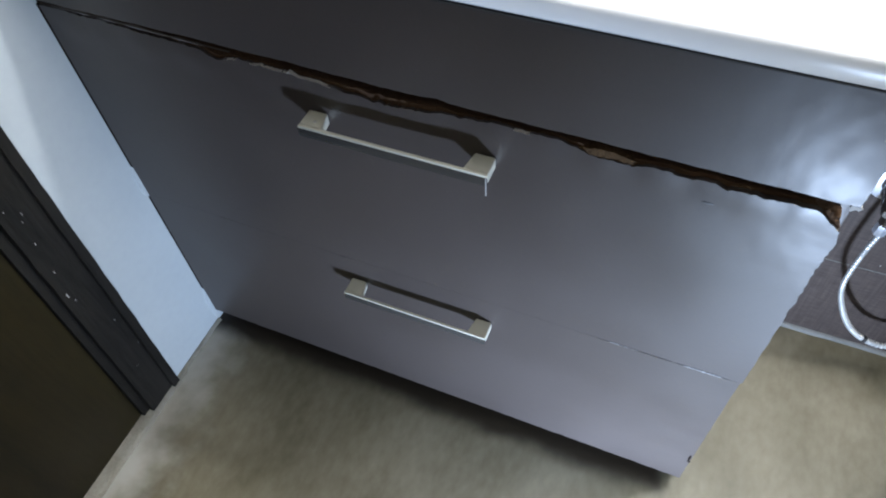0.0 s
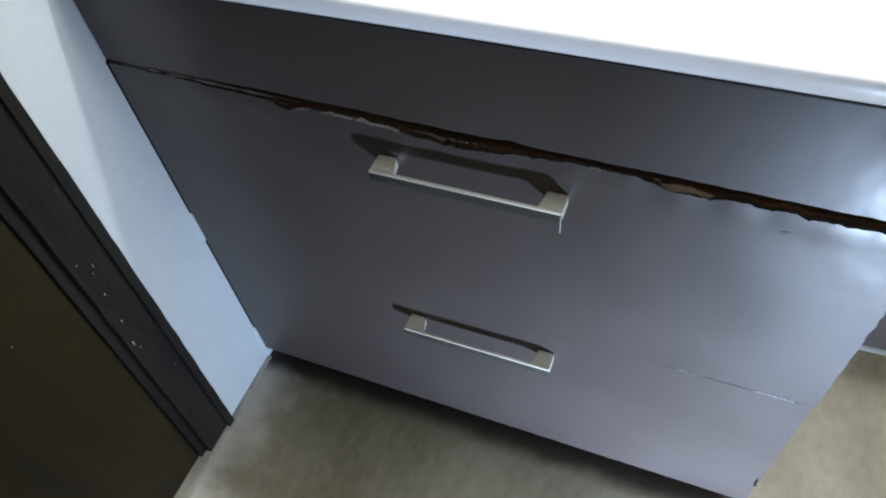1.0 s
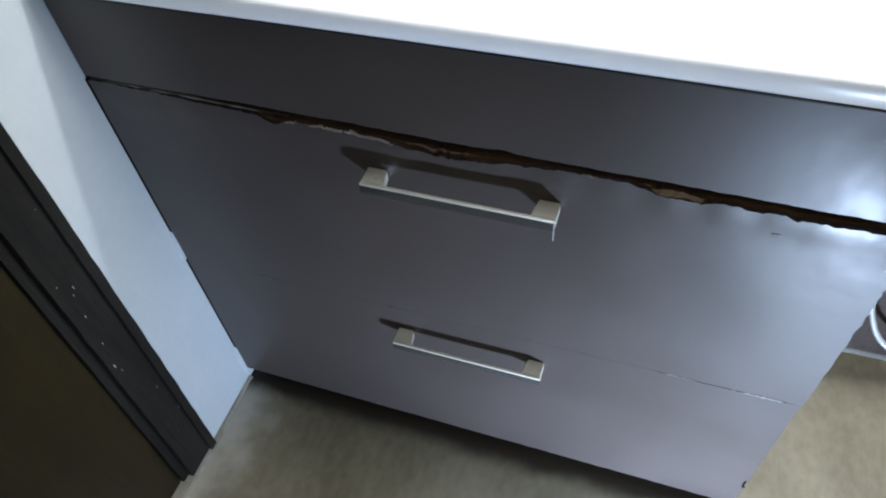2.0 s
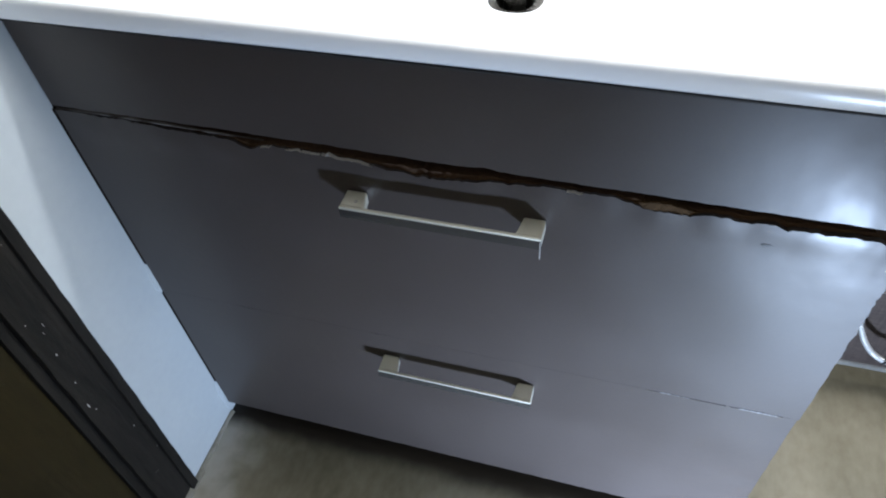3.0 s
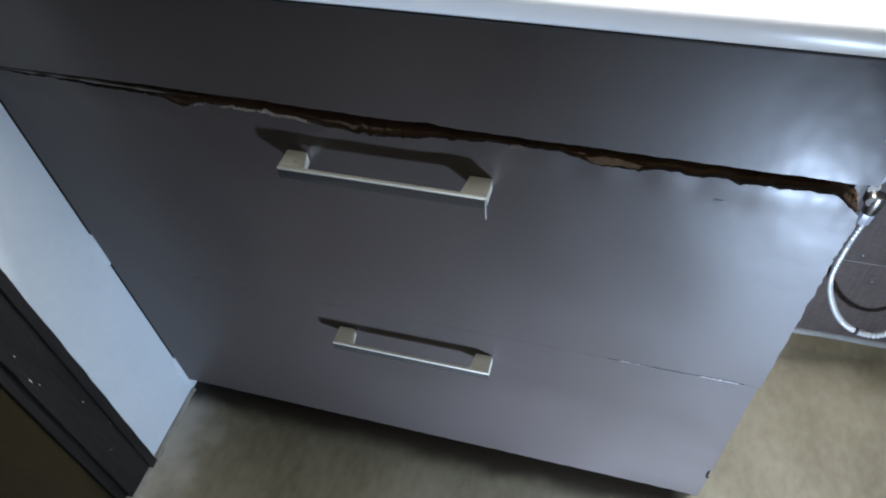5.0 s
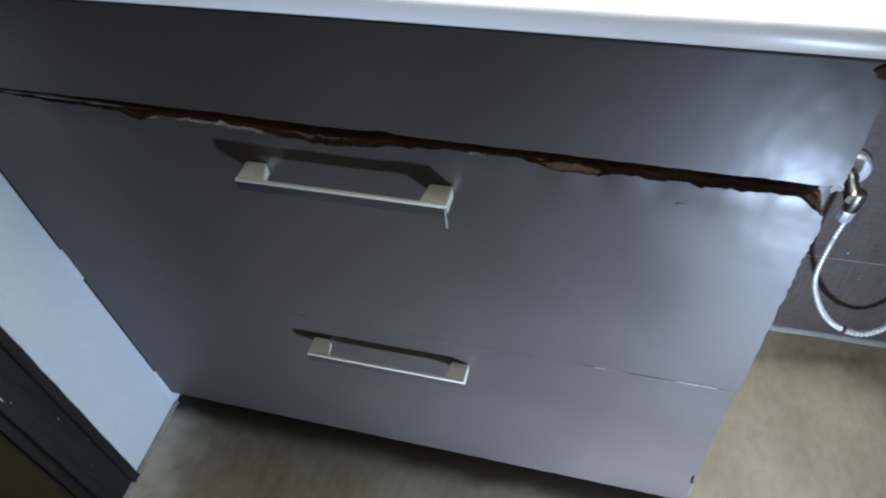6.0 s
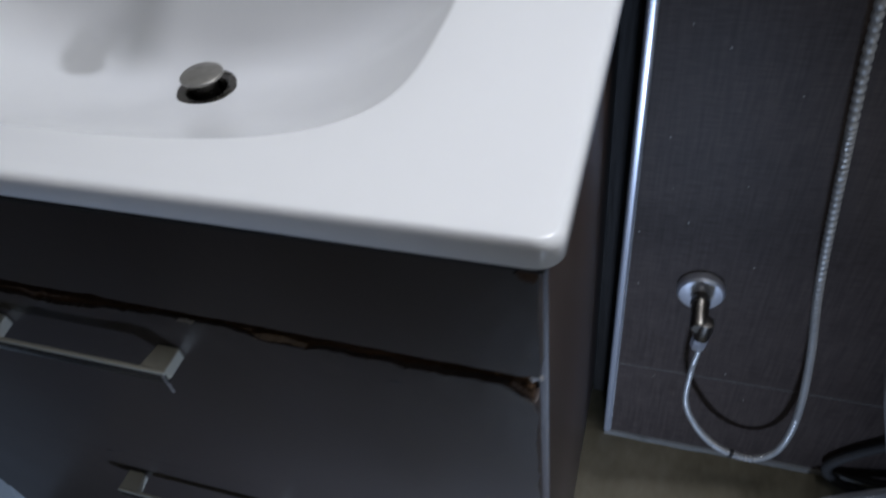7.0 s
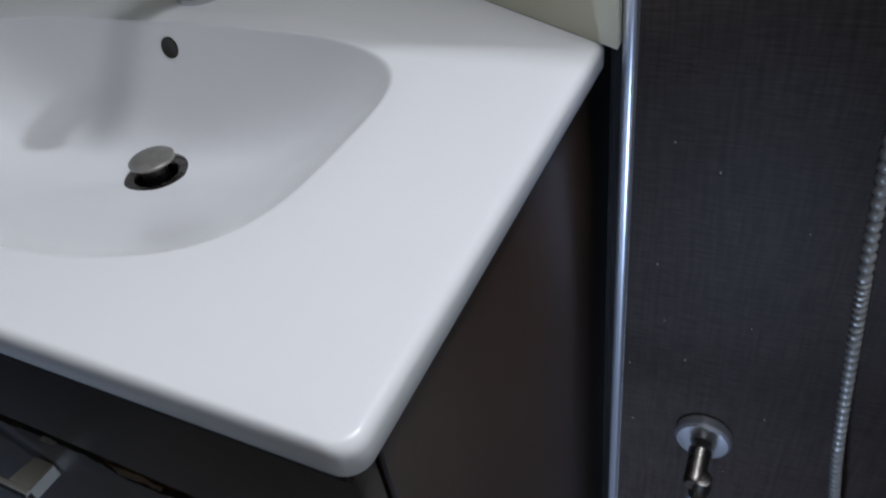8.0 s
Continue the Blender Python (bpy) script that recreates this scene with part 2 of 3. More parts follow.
def lathe(profile, axis_m, n=40, bm=None):
    """Turn a profile of (radius, height) round the z axis of axis_m; a radius of 0 closes it."""
    bm = bm or bmesh.new()
    rings = []
    for r, h in profile:
        if r < 1e-6:
            rings.append([bm.verts.new(axis_m @ Vector((0, 0, h)))])
        else:
            rings.append([bm.verts.new(axis_m @ Vector((r * math.cos(2 * math.pi * i / n), r * math.sin(2 * math.pi * i / n), h)))
                          for i in range(n)])
    for a, b in zip(rings, rings[1:]):
        for i in range(n):
            j = (i + 1) % n
            if len(a) == 1:
                bm.faces.new((a[0], b[i], b[j]))
            elif len(b) == 1:
                bm.faces.new((a[i], a[j], b[0]))
            else:
                bm.faces.new((a[i], a[j], b[j], b[i]))
    return bm


def spline(points, step):
    """Even samples of a smooth line through the points."""
    p = [Vector(q) for q in points]
    p = [2 * p[0] - p[1], *p, 2 * p[-1] - p[-2]]
    fine = []
    for i in range(1, len(p) - 2):
        a, b, c, d = p[i - 1:i + 3]
        for k in range(60):
            t = k / 60
            fine.append(0.5 * (2 * b + (c - a) * t + (2 * a - 5 * b + 4 * c - d) * t * t + (3 * b - a - 3 * c + d) * t ** 3))
    fine.append(p[-2])
    out, run = [fine[0]], 0.0
    for u, v in zip(fine, fine[1:]):
        run += (v - u).length
        if run >= step:
            out.append(v)
            run = 0.0
    return out


def tube(line, radius, n=10):
    """A tube along the samples; radius(i) gives each ring's radius."""
    bm = bmesh.new()
    rings, side = [], Vector((0, 1, 0.01)).normalized()
    for i, c in enumerate(line):
        d = (line[min(i + 1, len(line) - 1)] - line[max(i - 1, 0)]).normalized()
        side = (side - d * side.dot(d)).normalized()
        up = d.cross(side)
        r = radius(i)
        rings.append([bm.verts.new(c + r * (side * math.cos(2 * math.pi * k / n) + up * math.sin(2 * math.pi * k / n))) for k in range(n)])
    for a, b in zip(rings, rings[1:]):
        for k in range(n):
            bm.faces.new((a[k], a[(k + 1) % n], b[(k + 1) % n], b[k]))
    bm.faces.new(rings[0][::-1])
    bm.faces.new(rings[-1])
    return bm


def wob(x, s, seed=0.0):
    return noise.noise(Vector((x * s, seed, 0.37 * seed)))


# ---------------------------------------------------------------- room
X_LEFT, Y_BACK, X_RIGHT, Y_FRONT, H_ROOM = -0.447, 0.475, 1.75, -1.75, 2.45
X_BOX, Y_BOX, H_BOX = 0.455, 0.362, 1.295

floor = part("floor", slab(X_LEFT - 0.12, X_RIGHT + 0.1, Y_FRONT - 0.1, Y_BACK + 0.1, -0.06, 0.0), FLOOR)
tagged(floor, "olive beige floor with faint worn streaks", "floor", kind="structure")
ceiling = part("ceiling", slab(X_LEFT - 0.12, X_RIGHT + 0.1, Y_FRONT - 0.1, Y_BACK + 0.1, H_ROOM, H_ROOM + 0.06), CEILING)
tagged(ceiling, "plain white ceiling", "ceiling", kind="structure")
wall = part("wall_back", slab(X_LEFT - 0.12, X_RIGHT + 0.1, Y_BACK, Y_BACK + 0.1, 0, H_ROOM), CREAM)
tagged(wall, "cream wall behind the washbasin", "wall", kind="structure")
wall = part("wall_right", slab(X_RIGHT, X_RIGHT + 0.1, Y_FRONT, Y_BACK, 0, H_ROOM), PLASTER)
tagged(wall, "plain painted bathroom wall", "wall", kind="structure")
wall = part("wall_front", slab(X_LEFT - 0.12, X_RIGHT + 0.1, Y_FRONT - 0.1, Y_FRONT, 0, H_ROOM), ROOM)
tagged(wall, "plain painted wall behind the walker", "wall", kind="structure")

# near-black slab put in so the gap beside the cabinet reads as shade
wall = part("recess_shade", slab(0.4202, X_BOX - 0.0002, 0.440, Y_BACK, 0, 0.80), FRAME)
tagged(wall, "near-black slab put in for the shade of the gap beside the cabinet", "wall", kind="structure")

# cream wall wedge behind the basin's cut corner, shaped to fit the camera's view
bm = bmesh.new()
low_ring, top_ring = [[bm.verts.new((x, y, z)) for x, y in ((0.4470, 0.3520), (0.4470, 0.4748), (0.2345, 0.4748))] for z in (0.8285, H_ROOM)]
bm.faces.new(low_ring)
bm.faces.new(top_ring)
for k in range(3):
    bm.faces.new((low_ring[k], low_ring[(k + 1) % 3], top_ring[(k + 1) % 3], top_ring[k]))
tagged(part("wall_corner", bm, CREAM, smooth=False), "slanted cream wall corner behind the washbasin", "wall", kind="structure")

# left wall with its door opening
DOOR_Y1, DOOR_Y0, DOOR_H = -0.1385, -0.98, 2.08
bm = bmesh.new()
box(bm, X_LEFT - 0.12, X_LEFT, DOOR_Y1, Y_BACK, 0, H_ROOM)
box(bm, X_LEFT - 0.12, X_LEFT, Y_FRONT, DOOR_Y0, 0, H_ROOM)
box(bm, X_LEFT - 0.12, X_LEFT, DOOR_Y0, DOOR_Y1, DOOR_H, H_ROOM)
wall_left = part("wall_left", bm, PLASTER, smooth=False)
tagged(wall_left, "white plastered wall beside the vanity cabinet", "wall", kind="structure")


def plaster_lump(z0, z1, seed):
    """A ridge of filler between the wall and the drawer edge."""
    bm = bmesh.new()
    n, rows = 16, []
    for i in range(n + 1):
        z = z0 + (z1 - z0) * i / n
        e = min(1, 4 * min(i, n - i) / n)
        w = 0.0045 * e + 0.001 * wob(z, 60, seed)
        rows.append([bm.verts.new((X_LEFT - 0.002, -0.005 * e - 0.002, z)), bm.verts.new((X_LEFT + w, -0.0035 * e, z)),
                     bm.verts.new((X_LEFT + w + 0.0008, 0.004, z)), bm.verts.new((X_LEFT - 0.002, 0.006, z))])
    for a, b in zip(rows, rows[1:]):
        for k in range(3):
            bm.faces.new((a[k], a[k + 1], b[k + 1], b[k]))
    return part("filler", bm, PLASTER, wall_left, "lumpy white filler")


plaster_lump(0.352, 0.418, 2)
plaster_lump(0.0, 0.102, 5)


# door frame and door in the left wall
def rough_post(x0, x1, y0, y1, z0, z1, seed, amp=0.0012):
    """An upright board with slightly uneven arrises."""
    bm = bmesh.new()
    n, rows = 90, []
    for i in range(n + 1):
        z = z0 + (z1 - z0) * i / n
        w = [amp * wob(z, 38, seed + k) + amp * 0.8 * wob(z, 130, seed + 7 + k) for k in range(4)]
        rows.append([bm.verts.new((x0, y0, z)), bm.verts.new((x1 + w[0] * .5, y0 + w[1], z)),
                     bm.verts.new((x1 + w[2] * .5, y1 + w[3], z)), bm.verts.new((x0, y1, z))])
    for a, b in zip(rows, rows[1:]):
        for k in range(4):
            bm.faces.new((a[k], a[(k + 1) % 4], b[(k + 1) % 4], b[k]))
    bm.faces.new(rows[0])
    bm.faces.new(rows[-1])
    return bm


door = base("door_1", X_LEFT, DOOR_Y1, 0, "closed brown wooden door in a rough black-painted frame", "door", kind="structure")
up = Matrix.Translation((-X_LEFT, -DOOR_Y1, 0))


def moved(bm):
    """Into the door's own space, sheared slightly to fit the camera's view."""
    for q in bm.verts:
        q.co.y += 0.026 * (q.co.z - 0.44)
    bmesh.ops.transform(bm, matrix=up, verts=bm.verts)
    return bm


part("frame_lip", moved(rough_post(X_LEFT - 0.05, X_LEFT + 0.008, -0.140, -0.126, 0, 2.1, 1, 0.0010)), FRAME, door, "chipped black frame edge")
part("frame_post", moved(rough_post(X_LEFT - 0.06, X_LEFT + 0.002, -0.192, -0.1405, 0, 2.1, 11)), FRAME, door, "black-painted timber post with paint specks")
part("frame_post", moved(rough_post(X_LEFT - 0.06, X_LEFT + 0.002, -0.985, -0.935, 0, 2.1, 21)), FRAME, door)
part("frame_head", moved(slab(X_LEFT - 0.06, X_LEFT + 0.002, -0.935, -0.1925, 2.03, 2.1, 0.002)), FRAME, door)
part("door_stop", moved(rough_post(X_LEFT - 0.06, X_LEFT - 0.008, -0.206, -0.1925, 0, 2.03, 31, 0.0006)), FRAME, door)
leaf = part("door_leaf", moved(slab(X_LEFT - 0.055, X_LEFT - 0.014, -0.934, -0.2065, 0.004, 2.025, 0.003)), DOOR, door, "dark brown wood-grain door leaf")
random.seed(4)
scrapes = [(-0.179, 0.518, 2.6, 1.0), (-0.174, 0.451, 2.2, 3.0), (-0.179, 0.395, 2.0, 3.2), (-0.186, 0.348, 3.0, 4.0), (-0.135, 0.555, 2.2, 5.0),
           (-0.136, 0.484, 2.4, 5.5), (-0.163, 0.498, 1.4, 6.0), (-0.290, 0.497, 2.6, 1.2), (-0.150, 0.16, 2.0, 1.5), (-0.157, 0.24, 1.6, 4.0)]
scrapes += [(random.uniform(-0.185, -0.133), random.uniform(0.05, 0.75), random.uniform(0.6, 1.3), random.uniform(1, 7)) for _ in range(7)]
for y, z, s, tall in scrapes:
    bm = bmesh.new()
    bmesh.ops.create_icosphere(bm, subdivisions=1, radius=1)
    xs = X_LEFT + (0.0022 if y > -0.19 else -0.0138)
    bmesh.ops.transform(bm, verts=bm.verts, matrix=up @ Matrix.Translation((xs, y, z)) @ Matrix.Diagonal((0.0004, 0.00032 * s, 0.00045 * s * tall, 1)))
    part("paint_speck", bm, PALE_CHIP, door)

# cement bead along the foot of the left wall and the door
bm = bmesh.new()
rows = []
for i in range(121):
    y = -1.2 + 1.20 * i / 120
    w = 0.007 + 0.003 * wob(y, 25, 3) + 0.002 * wob(y, 90, 4) + (0.005 if y < -0.12 else 0.0)
    rows.append([bm.verts.new((X_LEFT - 0.02, y, 0.006)), bm.verts.new((X_LEFT + 0.002, y, 0.005)), bm.verts.new((X_LEFT + w * .6, y, 0.0032)),
                 bm.verts.new((X_LEFT + w, y, -0.001))])
for a, b in zip(rows, rows[1:]):
    for k in range(3):
        bm.faces.new((a[k], a[k + 1], b[k + 1], b[k]))
tagged(part("baseboard", bm, CEMENT), "dusty grey cement bead at the foot of wall and door", "cement bead", kind="structure")

# boxed-out wall, its metal corner trim and floor joint
box_wall = part("wall_box", slab(X_BOX, X_RIGHT, Y_BOX + 0.0018, Y_BACK, 0, H_BOX), JOINT)
tagged(box_wall, "half-height boxed-out wall clad in dark tiles", "wall", kind="structure")
bm = bmesh.new()
box(bm, X_BOX - 0.007, X_BOX + 0.004, Y_BOX - 0.003, Y_BOX + 0.008, 0.004, H_BOX, 0.0045, 5)
tagged(part("trim_corner", bm, SATIN), "chrome tile edge trim on the wall corner", "trim", kind="structure")
bm = bmesh.new()
rows = []
for i in range(101):
    x = X_BOX - 0.005 + 1.25 * i / 100
    w = 0.006 + 0.002 * wob(x, 40, 9)
    rows.append([bm.verts.new((x, Y_BOX + 0.004, 0.010)), bm.verts.new((x, Y_BOX - w * .5, 0.007)), bm.verts.new((x, Y_BOX - w, -0.001))])
for a, b in zip(rows, rows[1:]):
    for k in range(2):
        bm.faces.new((a[k], a[k + 1], b[k + 1], b[k]))
tagged(part("trim_joint", bm, GROUT), "pale sealant bead between tiled wall and floor", "sealant", kind="structure")


# ---------------------------------------------------------------- vanity cabinet
VX0, VX1 = -0.4416, 0.420
vanity = base("vanity_cabinet", 0, 0, 0, "dark grey laminate vanity cabinet with water-swollen chipped drawer edges", "vanity cabinet")
part("side_panel", slab(VX1 - 0.018, VX1, 0.0205, 0.455, 0.036, 0.800, 0.001), LAMINATE_SIDE, vanity, "dark brown side panel")
part("side_panel", slab(X_LEFT + 0.0005, VX0 + 0.018, 0.0035, 0.455, 0.036, 0.800), SHADE_AND_FLAKE, vanity, "cabinet side in the wall gap, near black for the shade there")
part("bottom_panel", slab(VX0 + 0.018, VX1 - 0.018, 0.019, 0.455, 0.036, 0.054), LAMINATE_SIDE, vanity)
part("back_panel", slab(VX0 + 0.018, VX1 - 0.018, 0.447, 0.455, 0.054, 0.800), LAMINATE_SIDE, vanity)
# near-black colour carries the shade under the cabinet
part("plinth", slab(VX0 + 0.003, 0.398, 0.032, 0.048, 0.0005, 0.0355, 0.001), SHADE_AND_FLAKE, vanity, "plinth board set back under the cabinet, near black for the shade")

# near-black strips put where the gap at the wall lies in shade
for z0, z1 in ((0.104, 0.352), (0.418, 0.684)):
    part("gap_shade_strip", slab(X_LEFT + 0.0003, VX0 - 0.0002, 0.0006, 0.0034, z0, z1), SHADE_AND_FLAKE, vanity, "near-black strip put in for the shade of the wall gap")


def ease(u):
    u = min(1.0, max(0.0, u))
    return u * u * (3 - 2 * u)


def gauss(u, w):
    return math.exp(-(u / w) ** 2)


def bite(x):
    """How far the laminate has broken away below the upper drawer's top edge."""
    d = 0.0008 + 0.0088 * ease((x + 0.43) / 0.27) + 0.0065 * ease((x - 0.19) / 0.09)
    for c, w, a in ((-0.207, 0.011, 0.0085), (-0.010, 0.072, 0.0110), (0.205, 0.030, 0.0085), (0.230, 0.010, 0.0045)):
        d += a * gauss(x - c, w)
    d += 0.0026 * wob(x, 55, 2) + 0.0022 * wob(x, 150, 3) + 0.0013 * wob(x, 330, 4)
    if x > 0.392:
        d += (x - 0.392) * 0.75
    return max(0.0005, d)


def apron_edge(x):
    """Lower edge of the fixed panel, sloped to fit the camera's view."""
    return 0.0006 + 0.0058 * ease((0.22 - x) / 0.5) + 0.0010 * wob(x, 40, 12) + 0.0006 * wob(x, 140, 13) + 0.0032 * gauss(x - 0.047, 0.011)


def front_sheet(x0, x1, z0, z1, top=None, bottom=None, right=None, swell=None, nx=230, nz=64):
    """A laminate front with rounded arrises, its edges shaped by functions, its face bulged by swell(x, z)."""
    bm = bmesh.new()
    grid = []
    for j in range(nz + 1):
        row = []
        v = j / nz
        v = v * v * (3 - 2 * v)
        for i in range(nx + 1):
            x = x0 + (x1 - x0) * i / nx
            lo = z0 + (bottom(x) if bottom else 0)
            hi = z1 - (top(x) if top else 0)
            z = lo + (hi - lo) * v
            if right and i == nx:
                x += right(z)
            row.append(bm.verts.new((x, -(swell(x, z) if swell else 0), z)))
        grid.append(row)
    for j in range(nz):
        for i in range(nx):
            bm.faces.new((grid[j][i], grid[j][i + 1], grid[j + 1][i + 1], grid[j + 1][i]))
    rim = grid[0] + [r[-1] for r in grid[1:-1]] + grid[-1][::-1] + [r[0] for r in grid[-2:0:-1]]
    back = [bm.verts.new((q.co.x, 0.0025, q.co.z)) for q in rim]
    for k in range(len(rim)):
        m = (k + 1) % len(rim)
        bm.faces.new((rim[k], back[k], back[m], rim[m]))
    return bm


def swell_upper(x, z):
    s = 0.0032 * gauss(x - 0.40, 0.14) * gauss(z - 0.66, 0.12) * (0.75 + 0.20 * wob(x + 0.6 * z, 14, 3))
    s += 0.0016 * gauss(z - 0.663, 0.018) * (0.5 + wob(x, 24, 6))
    s += 0.00022 * gauss(x - 0.40, 0.08) * gauss(z - 0.65, 0.08) * noise.noise(Vector((x * 60, z * 44, 3.1))) + 0.0004 * wob(x + 0.7 * z, 9, 2)
    s += 0.00010 * gauss(x - 0.41, 0.06) * gauss(z - 0.62, 0.10) * noise.noise(Vector((x * 150, z * 110, 5.3)))
    return s


def swell_apron(x, z):
    s = 0.0022 * gauss(x - 0.39, 0.12) * gauss(z - 0.69, 0.07) * (0.8 + 0.22 * wob(x + 0.6 * z, 16, 5))
    s += 0.00020 * gauss(x - 0.39, 0.07) * noise.noise(Vector((x * 70, z * 46, 7.7))) + 0.0004 * wob(x - z, 9, 4)
    s += 0.00010 * gauss(x - 0.39, 0.06) * noise.noise(Vector((x * 150, z * 110, 9.1)))
    return s


def ragged_right(z):
    return (0.0005 + 0.0024 * gauss(z - 0.60, 0.10)) * (wob(z, 45, 5) + 0.8 * wob(z, 160, 6))


apron = part("false_front", front_sheet(VX0, VX1 - 0.0015, 0.684, 0.8035, bottom=apron_edge, right=ragged_right, swell=swell_apron, nz=34),
             LAMINATE, vanity, "fixed grey laminate panel under the basin", angle=50)
part("core", slab(VX0 + 0.0185, VX1 - 0.006, 0.0028, 0.0165, 0.6925, 0.8035), CHIPBOARD, apron, "swollen brown chipboard core")


def lumpy_core(x0, x1, z0, z1, seed, drop):
    bm = bmesh.new()
    n, rows = 170, []
    for i in range(n + 1):
        x = x0 + (x1 - x0) * i / n
        h = z1 - drop(x) + 0.0016 * wob(x, 70, seed) + 0.0010 * wob(x, 190, seed + 1)
        f = 0.0004 + 0.0010 * wob(x, 90, seed + 2)
        rows.append([bm.verts.new((x, 0.0028, z0)), bm.verts.new((x, 0.0026 - f, h - 0.006)), bm.verts.new((x, 0.0042 - f, h)),
                     bm.verts.new((x, 0.011, h + 0.0015)), bm.verts.new((x, 0.0185, h - 0.001)), bm.verts.new((x, 0.0185, z0))])
    for a, b in zip(rows, rows[1:]):
        for k in range(6):
            bm.faces.new((a[k], a[(k + 1) % 6], b[(k + 1) % 6], b[k]))
    bm.faces.new(rows[0])
    bm.faces.new(rows[-1])
    return bm


def chip_sliver(x0, x1, zf, seed, h=0.0009, y=-0.0018):
    """A thin ragged sliver of pale board along a chipped edge."""
    bm = bmesh.new()
    n, rows = 24, []
    for i in range(n + 1):
        x = x0 + (x1 - x0) * i / n
        e = min(1.0, 5 * min(i, n - i) / n)
        z = zf(x)
        t = h * e * max(0.15, 0.6 + 0.9 * wob(x, 260, seed))
        rows.append([bm.verts.new((x, y, z - t * .5)), bm.verts.new((x, y - 0.0008, z + t * .4)), bm.verts.new((x, 0.001, z + t * .7)),
                     bm.verts.new((x, 0.001, z - t * .5))])
    for a, b in zip(rows, rows[1:]):
        for k in range(4):
            bm.faces.new((a[k], a[(k + 1) % 4], b[(k + 1) % 4], b[k]))
    return bm


part("end_face", slab(VX1 - 0.0058, VX1 - 0.0022, 0.0030, 0.0160, 0.687, 0.786, 0.0006), EDGE_BAND, apron, "worn grey-brown end face")
TOP_U = 0.6860
part("edge_strip", chip_sliver(VX0 + 0.004, -0.185, lambda x: 0.6880 - 0.0040 * ease((x + 0.40) / 0.2), 23, 0.0034, -0.0004), EDGE_BAND, apron, "thin loose edge strip")
upper = part("drawer_front", front_sheet(VX0, 0.4155, 0.3622, TOP_U, top=bite, right=ragged_right, swell=swell_upper),
             LAMINATE, vanity, "grey laminate drawer front with a broken water-damaged top edge", angle=50)
part("core", lumpy_core(VX0 + 0.0185, 0.411, 0.364, 0.6815, 3, lambda x: 0.50 * bite(x) + (0.004 if x > 0.39 else 0)), CHIPBOARD, upper, "exposed crumbling brown chipboard")
part("split_board",
     lumpy_core(0.163, 0.243, 0.655, 0.6740, 13, lambda x: 0.007 * (1 - gauss(x - 0.21, 0.035))), TAN_BOARD, upper, "torn tan chipboard").location = (0, -0.0022, 0)
for a, b, sd in ((-0.192, -0.178, 1), (-0.162, -0.124, 2), (-0.122, -0.068, 3), (0.125, 0.140, 4), (-0.118, -0.110, 7)):
    part("chipped_edge", chip_sliver(a, b, lambda x: TOP_U - bite(x) + (0.0012 if sd == 7 else 0.0), sd, 0.0030 if sd == 7 else 0.0010), PALE_CHIP, upper)
lower = part("drawer_front", front_sheet(VX0, 0.4135, 0.0360, 0.3620, right=ragged_right, bottom=lambda x: 0.0012 * wob(x, 60, 21) + 0.0008 * wob(x, 180, 22),
                                         swell=lambda x, z: 0.0004 * wob(x + 0.7 * z, 9, 2) + 0.0008 * gauss(x - 0.41, 0.06) * gauss(z - 0.2, 0.1) * wob(z, 30, 2)),
             LAMINATE, vanity, "grey laminate drawer front with a scuffed top edge", angle=50)
part("end_face", slab(0.4096, 0.4128, 0.0030, 0.0160, 0.038, 0.359, 0.0006), LAMINATE_SIDE, lower)
part("end_face", slab(0.4112, 0.4146, 0.0030, 0.0160, 0.366, 0.645, 0.0006), LAMINATE_SIDE, upper)
part("core", slab(VX0 + 0.0185, 0.4095, 0.0028, 0.0165, 0.0365, 0.3600), CHIPBOARD, lower, "brown chipboard core")
for a, b, sd in ((0.246, 0.300, 1), (0.340, 0.398, 2), (0.300, 0.335, 5), (-0.31, -0.296, 4), (-0.115, -0.107, 5)):
    part("scuffed_edge", chip_sliver(a, b, lambda x: 0.3616, sd, (0.0036, 0.0052)[sd - 1] if sd < 3 else 0.0012, 0.0001), SCUFF, lower)
part("broken_corner", chip_sliver(0.404, 0.4185, lambda x: 0.7885 - (x - 0.404) * .1, 6, 0.015, -0.0012), CHIPBOARD, apron, "brown broken corner")
part("end_chip", chip_sliver(0.411, 0.4205, lambda x: 0.681, 9, 0.010, 0.000), PALE_CHIP, apron, "pale chip at the panel end")
part("broken_corner", chip_sliver(0.394, 0.4135, lambda x: 0.6655 - (x - 0.394) * .6, 16, 0.020, 0.0005), CHIPBOARD, upper, "brown broken corner")


